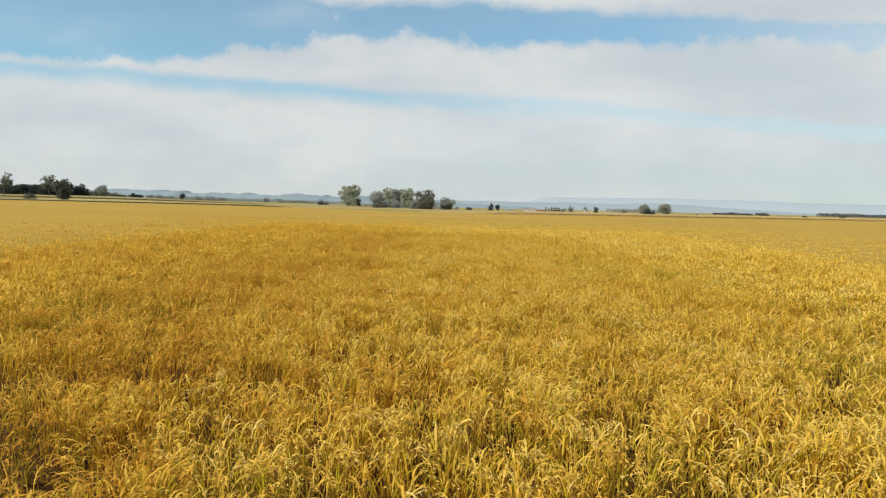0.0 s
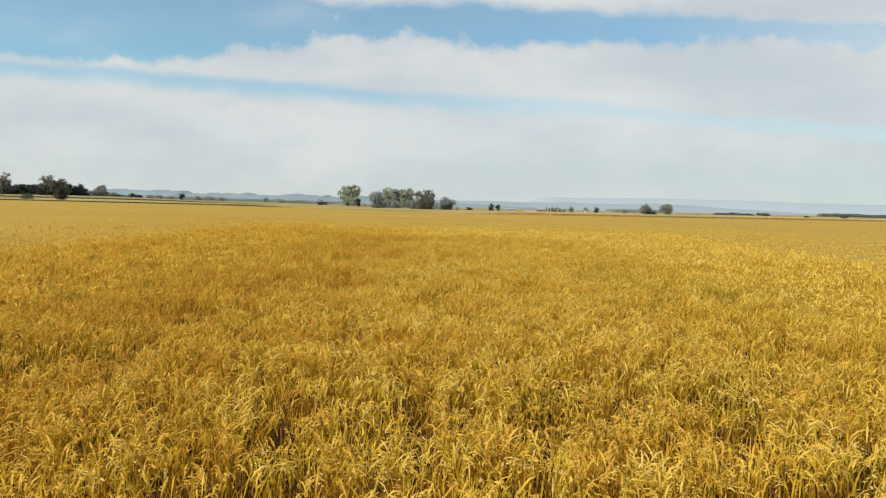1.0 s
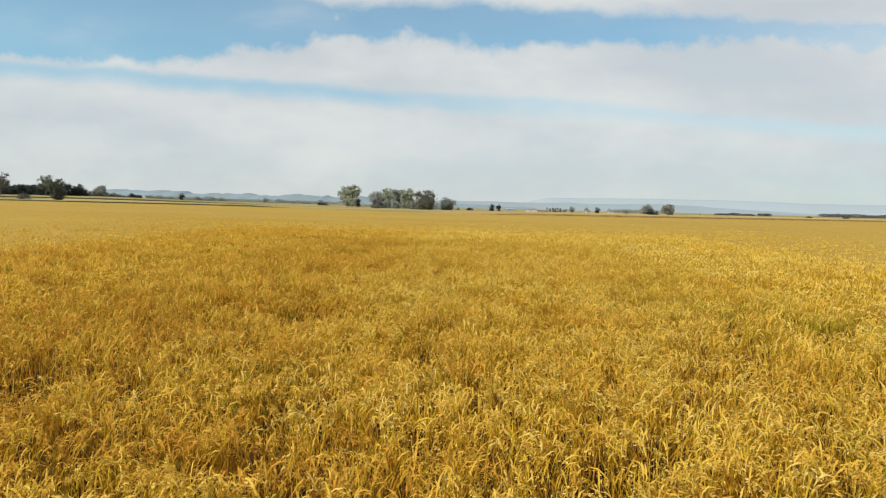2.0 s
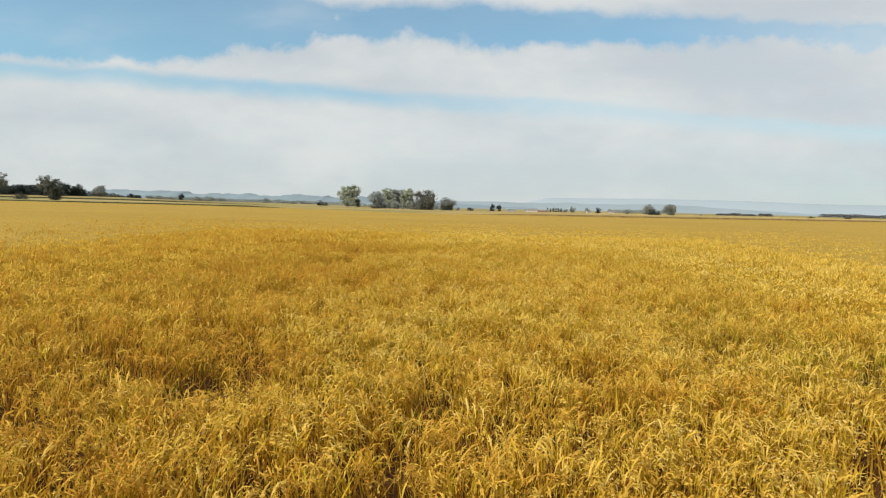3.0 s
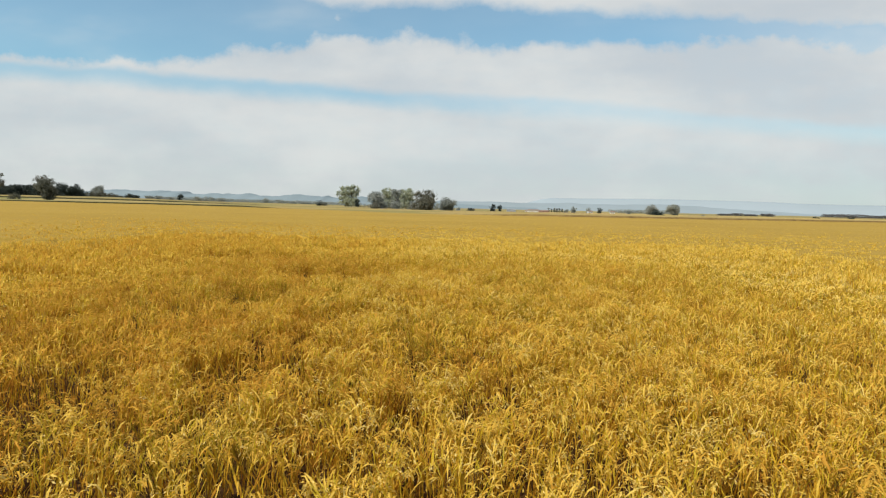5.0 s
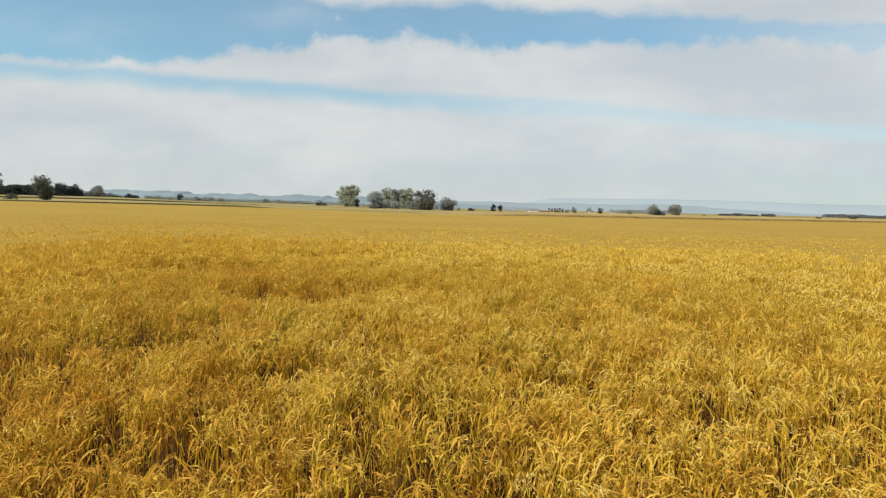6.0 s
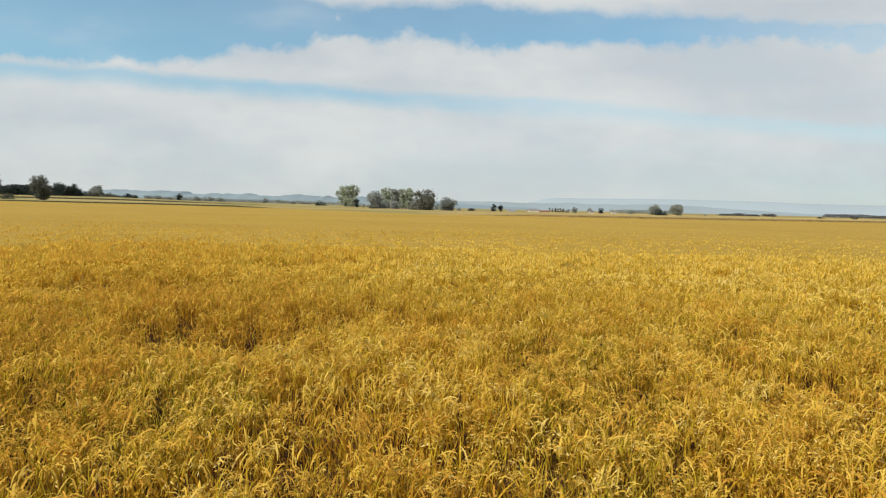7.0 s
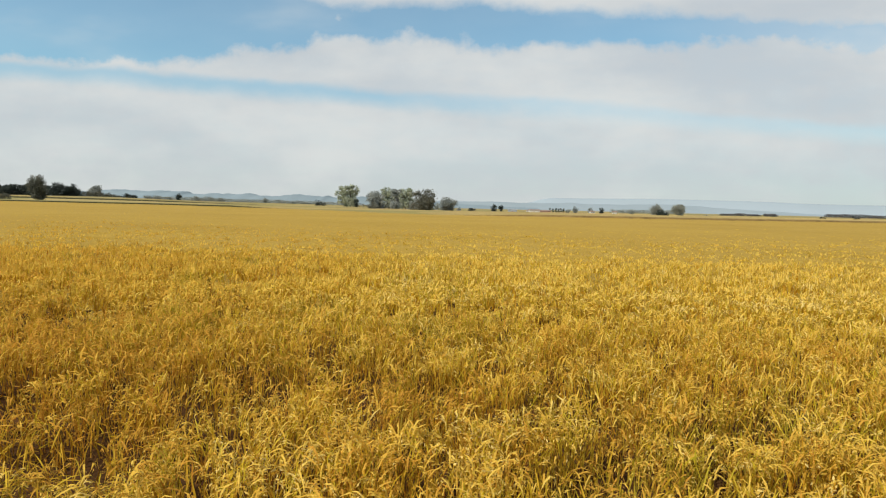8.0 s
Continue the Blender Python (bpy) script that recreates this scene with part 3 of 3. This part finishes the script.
def canopy(x, y):
    """Height of the rice's top over the plan."""
    return 0.90 + 0.07 * (value_noise(x, y, 2.6, 0) - 0.5) + 0.10 * (value_noise(x, y, 0.55, 1) - 0.5) + 0.10 * (value_noise(x, y, 0.27, 2) - 0.5) + 0.08 * (value_noise(x, y, 11.0, 2) - 0.5)


# thin, lodged spots of the crop: x, y and how wide
THIN = ((-3.8, 7.7, 0.57), (-0.6, 6.7, 0.34), (-3.5, 5.1, 0.80), (0.9, 10.6, 0.52), (-3.5, 22.8, 0.57), (-5.1, 15.7, 0.57),
        (-1.7, 10.2, 0.46), (-2.9, 21.2, 1.00), (1.9, 21.6, 0.52), (0.7, 23.6, 0.46), (-1.3, 26.7, 0.46), (4.2, 23.2, 0.46),
        (-2.8, 29.9, 0.57), (-4.6, 28.6, 0.69), (0.0, 26.4, 0.40), (4.5, 27.1, 0.57), (-2.6, 34.4, 0.57), (-4.9, 36.1, 0.90),
        (-9.3, 46.1, 1.20), (-4.8, 41.2, 0.90), (2.5, 38.6, 0.52), (-3.8, 41.0, 1.15), (-5.9, 52.5, 1.20), (-7.0, 46.7, 1.00),
        (-3.1, 40.6, 0.80), (-2.2, 43.0, 0.45), (1.2, 42.6, 0.35), (3.0, 41.6, 0.30))
TRACK = ((-2.3, 41.9), (0.0, 44.5), (1.3, 45.8), (2.9, 50.3), (10.6, 65.0))     # an old wheel mark


def gap_at(x, y):
    """1 in the thin, lodged spots of the crop."""
    g = 0.62 * sstep(0.68, 0.82, 0.45 * value_noise(x, y, 1.7, 3) + 0.55 * value_noise(x, y, 0.36, 2) + 0.05)
    ragged = 0.35 + 0.8 * value_noise(x, y, 0.3, 0)
    g = np.maximum(g, 0.7 * sstep(0.76, 0.88, value_noise(x, y, 0.25, 3)))
    for cx, cy, r in THIN:
        g = np.maximum(g, np.exp(-(((x - cx) / r) ** 2 + ((y - cy) / (r * 1.1)) ** 2) * ragged * 1.7))
    for (ax, ay), (bx, by) in zip(TRACK, TRACK[1:]):
        k = np.clip(((x - ax) * (bx - ax) + (y - ay) * (by - ay)) / ((bx - ax) ** 2 + (by - ay) ** 2), 0, 1)
        off = np.hypot(x - ax - k * (bx - ax), y - ay - k * (by - ay))
        g = np.maximum(g, 0.42 * np.exp(-(off / 0.28) ** 2 * ragged * 1.5))
    return g


def scatter(lo, hi, density, beside=False):
    """Random spots of the field with nearest() between lo and hi: those ahead of the flight, or those beside and behind its start."""
    w, far = hi * HALF + 0.4, hi + REACH
    near = -10.0 if beside else 2.0
    far = min(far, hi + 2) if beside else far
    n = int(density * 2 * w * (far - near))
    x, y = rng.uniform(-w, w, n), rng.uniform(near, far, n)
    d = nearest(x, y)
    ahead = (y > np.abs(x) / HALF * 0.93 - 0.5) & (y > 2.0)
    keep = (d >= lo) & (d < hi) & (ahead != beside) & (y < field_end(x))
    return x[keep], y[keep]


def ribbons(base, az, tilt, bend, length, width, nseg, taper, twist):
    """Arching tapered blades as quads (n * nseg, 4, 3)."""
    n = len(base)
    side0 = np.stack([-np.sin(az), np.cos(az), np.zeros(n)], 1)
    p, edges = base.copy(), []
    for i in range(nseg + 1):
        th = tilt + bend * (i / nseg) ** 1.5
        d = np.stack([np.sin(th) * np.cos(az), np.sin(th) * np.sin(az), np.cos(th)], 1)
        nrm = np.cross(d, side0)
        side = (side0 * np.cos(twist)[:, None] + nrm * np.sin(twist)[:, None]) * (width * taper[i] * 0.5)[:, None]
        edges.append((p - side, p + side))
        p = p + d * (length / nseg)[:, None]
    out = [np.stack([edges[i][0], edges[i][1], edges[i + 1][1], edges[i + 1][0]], 1) for i in range(nseg)]
    return np.stack(out, 1).reshape(-1, 4, 3)


def curve_point(base, az, tilt, bend, length, s):
    """Point and heading at the share s along an arching stalk."""
    p, steps = base.copy(), 6
    for i in range(steps):
        part_len = np.clip(s * steps - i, 0, 1) * length / steps
        th = tilt + bend * ((i + 0.5) / steps) ** 1.5
        p = p + np.stack([np.sin(th) * np.cos(az), np.sin(th) * np.sin(az), np.cos(th)], 1) * part_len[:, None]
    th = tilt + bend * s ** 1.5
    return p, np.stack([np.sin(th) * np.cos(az), np.sin(th) * np.sin(az), np.cos(th)], 1)


class Crop:
    def __init__(self):
        self.v, self.t, self.g = [], [], []

    def add(self, verts, tone, green, per):
        self.v.append(verts.astype(np.float32))
        self.t.append(np.repeat(tone, per)), self.g.append(np.repeat(green, per))

    def build(self, name, mat, parent):
        return quads(name, np.concatenate(self.v), mat, np.concatenate(self.t), np.concatenate(self.g), parent)


leaves, heads, stems = Crop(), Crop(), Crop()


def spread_about(x, y, each, radius):
    """Every plant's stalks: repeated spots, shifted about the plant."""
    x, y = np.repeat(x, each), np.repeat(y, each)
    return x + rng.normal(0, radius, len(x)), y + rng.normal(0, radius, len(x))


def headings(az0, each):
    """Most stalks fall the way their plant leans, some any way."""
    az = np.repeat(az0, each)
    n = len(az)
    return np.where(rng.random(n) < 0.40, az + rng.normal(0, 0.7, n), rng.uniform(0, 2 * np.pi, n))


def panicles(base, az, tilt, bend, length, tone, sprigs, size, seg):
    """Drooping grain heads: a plump arching body of packed grain, with small sprigs standing off it, denser towards the tip."""
    m = len(base)
    zero = np.zeros(m)
    heads.add(ribbons(base, az, tilt, bend, length, rng.uniform(0.010, 0.016, m) * size, seg, (0.25, 0.8, 1.0, 0.35) if seg == 3 else (0.3, 1.0, 0.4), rng.uniform(-0.8, 0.8, m)), np.clip(tone - 0.12, 0, 1), zero, seg)
    for j in range(sprigs):
        share = np.clip(0.25 + 0.77 * (j + rng.random(m)) / sprigs, 0, 1)
        p, way = curve_point(base, az, tilt, bend, length, share)
        p = p + rng.normal(0, 0.0085, (m, 3)) * size[:, None]
        way = way + rng.normal(0, 0.33, (m, 3)) + np.array([0, 0, -0.3])
        way /= np.linalg.norm(way, axis=1)[:, None]
        e = np.cross(way, rng.normal(size=(m, 3)))
        e /= np.linalg.norm(e, axis=1)[:, None]
        long = (rng.uniform(0.012, 0.022, m) * size)[:, None]
        wide = (rng.uniform(0.004, 0.007, m) * size)[:, None]
        heads.add(np.stack([p - way * long, p + e * wide, p + way * long, p - e * wide], 1), np.clip(tone + rng.normal(0.08, 0.17, m), 0, 1), zero, 1)


def plant(lo, hi, density, fine, beside=False):
    """Rice plants over a stretch of the field; fine 2 and 1 have heads with sprigs of grain, 0 coarse tufts for the distance."""
    x, y = scatter(lo, hi, density, beside)
    d = nearest(x, y)
    g = gap_at(x, y) * (1 - 0.35 * sstep(14, 34, d))
    keep = rng.random(len(x)) > np.maximum(0.90 * g ** 1.3, sstep(34, 105, d))
    x, y, g, d = x[keep], y[keep], g[keep], d[keep]
    n = len(x)
    if not n:
        return
    s = np.maximum(1.0, d / 9.0) ** 0.8 * (1.0 if fine else 1.12)
    calm = 1.0 / np.maximum(1.0, d / 9.0) ** 0.65        # plants far off blend into one
    far_drop = 0.06 * sstep(12, 34, d) + 0.09 * sstep(28, 70, d)
    h = canopy(x, y) * (1 - 0.44 * g) + rng.normal(0, 0.050, n) * calm ** 1.5 - far_drop
    az0 = 2 * np.pi * value_noise(x, y, 0.9, 3) * 1.6 + rng.normal(0, 0.9, n)
    lean0 = rng.uniform(0.0, 0.35, n) + 0.6 * g
    ripe = 0.55 * (value_noise(x, y, 0.45, 2) - 0.5) + rng.normal(0, 0.15, n)
    # brightness by distance and shade in the gaps are also put into tone
    tone0 = np.clip(0.50 + 0.14 * sstep(8, 16, d) - 0.16 * sstep(16, 45, d) + calm * ripe + 0.16 * (value_noise(x, y, 6.0, 3) - 0.5) - 0.28 * sstep(0.5, 5.5, -x) - 0.25 * g, 0, 1)     # browner on one side, partly shade put into the tone
    green0 = np.clip(1.5 * (value_noise(x, y, 2.3, 1) - 0.62) + 0.9 * (value_noise(x, y, 0.7, 0) - 0.62) + rng.normal(0, 0.16, n), 0, 1) + 0.6 * (rng.random(n) < 0.03) + 0.06 * g
    # blades: yellowing flag leaves, mostly upright, a few over the heads
    k = 5 if fine else (3 if lo < 24 else 2)
    bx, by = spread_about(x, y, k, 0.06)
    m = len(bx)
    H, S, C = np.repeat(h, k), np.repeat(s, k), np.repeat(calm, k)
    L = rng.uniform(0.11, 0.25, m) * (0.8 + 0.2 * C)
    base = np.stack([bx, by, H - L * rng.uniform(0.75, 1.45, m) + 0.015], 1)
    seg, taper = (2, (0.7, 1.0, 0.1)) if lo < 11 else (1, (0.9, 0.35))
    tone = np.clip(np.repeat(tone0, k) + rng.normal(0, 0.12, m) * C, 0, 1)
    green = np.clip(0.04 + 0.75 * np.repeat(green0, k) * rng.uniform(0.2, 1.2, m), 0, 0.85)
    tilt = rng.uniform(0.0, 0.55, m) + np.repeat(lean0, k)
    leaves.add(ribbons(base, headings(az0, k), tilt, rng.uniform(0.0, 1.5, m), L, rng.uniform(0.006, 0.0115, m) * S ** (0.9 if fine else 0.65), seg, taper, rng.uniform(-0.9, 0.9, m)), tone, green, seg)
    # grain heads
    k = (7, 6, 7)[fine] if lo < 24 else 5
    bx, by = spread_about(x, y, k, 0.085)
    m = len(bx)
    H, S, C = np.repeat(h, k), np.repeat(s, k), np.repeat(calm, k)
    L = rng.uniform(0.14, 0.23, m) * (1.0 if fine else 0.72)
    base = np.stack([bx, by, H - L * rng.uniform(0.3, 1.15, m)], 1)
    az, tilt, bend = headings(az0, k), rng.uniform(0.0, 0.7 if fine else 1.0, m) + np.repeat(lean0, k), rng.uniform(1.0, 2.8, m)
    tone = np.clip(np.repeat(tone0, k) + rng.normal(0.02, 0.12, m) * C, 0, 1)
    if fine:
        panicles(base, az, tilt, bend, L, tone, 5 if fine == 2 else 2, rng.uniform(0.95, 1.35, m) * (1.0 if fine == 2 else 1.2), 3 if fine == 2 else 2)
    else:
        seg, taper = (2, (0.35, 1.0, 0.3)) if lo < 15 else (1, (0.9, 0.5))
        heads.add(ribbons(base, az, tilt, bend, L, rng.uniform(0.016, 0.027, m) * S ** (0.65 if lo < 24 else 0.8), seg, taper, rng.uniform(-0.9, 0.9, m)), tone, np.zeros(m), seg)
    # lower blades, and stalks down to the mud
    if lo < 24:
        k = (3, 6, 7)[fine]
        seg, taper = (2, (0.7, 1.0, 0.25)) if fine == 2 else (1, (1.0, 0.45))
        bx, by = spread_about(x, y, k, 0.10)
        m = len(bx)
        top = np.repeat(h, k) - rng.uniform(0.06, 0.30, m)
        L = rng.uniform(0.22, 0.36, m)
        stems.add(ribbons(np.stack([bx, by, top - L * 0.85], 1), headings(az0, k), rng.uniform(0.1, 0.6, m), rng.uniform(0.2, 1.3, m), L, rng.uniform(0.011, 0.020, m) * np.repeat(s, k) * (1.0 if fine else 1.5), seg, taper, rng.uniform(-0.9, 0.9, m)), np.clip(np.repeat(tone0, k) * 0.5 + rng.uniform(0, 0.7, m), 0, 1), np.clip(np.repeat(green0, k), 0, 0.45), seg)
    if fine:
        k = 3 if fine == 2 else 2
        bx, by = spread_about(x, y, k, 0.035)
        m = len(bx)
        stems.add(ribbons(np.stack([bx, by, np.zeros(m)], 1), headings(az0, k), rng.uniform(0.0, 0.2, m), np.zeros(m), np.repeat(h, k) * 0.72, np.full(m, 0.008), 1, (1, 0.8), rng.uniform(-1, 1, m)), rng.random(m), np.clip(np.repeat(green0, k), 0, 0.5), 1)


plant(0, 6.0, 27, 2)
plant(6.0, 11.5, 25, 1)
edges_d = np.geomspace(11.5, 110.0, 15)
for lo, hi in zip(edges_d, edges_d[1:]):
    plant(lo, hi, (34 if lo < 24 else 30) * (9.0 / lo) ** (1.25 if lo < 24 else 1.6), 0)
    plant(lo, hi, 4 * (9.0 / lo) ** 2, 0, True)
plant(0, 11.5, 9, 0, True)

# straw and heads lying across the thin spots
x, y = scatter(0, 13.0, 190)
g = gap_at(x, y)
keep = rng.random(len(x)) < g * 0.22
x, y = x[keep], y[keep]
m = len(x)
lying = np.stack([x, y, rng.uniform(0.16, 0.60, m)], 1)
stems.add(ribbons(lying, rng.uniform(0, 2 * np.pi, m), rng.uniform(0.5, 1.5, m), rng.uniform(0.2, 1.3, m), rng.uniform(0.15, 0.4, m), rng.uniform(0.007, 0.014, m), 3, (0.7, 1.0, 0.9, 0.3), rng.uniform(-0.9, 0.9, m)), rng.uniform(0.2, 1.0, m), rng.uniform(0, 0.5, m) ** 2, 3)

rice = new("rice_field")
tagged(rice, "ripe golden rice crop with drooping grain heads and yellowing leaves", "rice field", kind="stuff")
leaves.build("leaves", M["rice_leaf"], rice)
heads.build("grain_heads", M["rice_grain"], rice)
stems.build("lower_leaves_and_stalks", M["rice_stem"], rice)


def make_lower_growth():
    """Straw litter between the plants, and the closed top of the crop in the distance, both darkened in colour for
    shade.
    """
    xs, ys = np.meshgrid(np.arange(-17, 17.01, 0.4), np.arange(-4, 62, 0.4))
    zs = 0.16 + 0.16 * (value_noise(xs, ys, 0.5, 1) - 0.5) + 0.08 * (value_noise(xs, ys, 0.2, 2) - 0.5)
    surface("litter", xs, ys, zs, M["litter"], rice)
    side = np.geomspace(20.35, 130, 78)
    span = np.concatenate([np.linspace(-480, -140, 22), -side[::-1], np.arange(-20, 20.01, 0.36), side, np.linspace(140, 390, 18)])
    fwd = np.concatenate([np.linspace(-60, -1, 10), np.arange(0, 110, 0.5), np.geomspace(110.6, 470, 100)])
    xs, ys = np.meshgrid(span, fwd)
    end = field_end(xs)
    ys = np.minimum(ys, end)
    d = nearest(xs, ys)
    lift = 0.08 + 0.73 * sstep(9, 30, d)
    lift = np.maximum(lift, 0.66 * sstep(0.3, 1.5, np.maximum(np.abs(xs) / HALF * 0.93 - 0.5, 2.0) - ys))      # closed crop behind the start
    zs = lift + (canopy(xs, ys) - 0.9) * sstep(10, 24, d) * 0.8 - 0.62 * gap_at(xs, ys) * (1 - 0.4 * sstep(8, 24, d)) * (1 - sstep(28, 70, d))
    zs = zs + 0.17 * (rng.random(xs.shape) - 0.5) * (0.5 + 0.5 * sstep(6, 16, d)) * (1 - 0.7 * sstep(16, 40, d)) * (1 - 0.75 * sstep(24, 90, np.abs(xs)))      # the tufts' own ups and downs
    zs = np.where((ys > end - 0.2) | (xs < -478) | (xs > 388), 0.05, zs)
    crop = surface("crop_top", xs, ys, zs, M["thatch"], rice)
    shape = (xs.shape[0] - 1, xs.shape[1] - 1)
    crop.data.polygons.foreach_set("use_smooth", (d[:shape[0], :shape[1]] > 17).ravel())      # tufted near by, even far off


make_lower_growth()
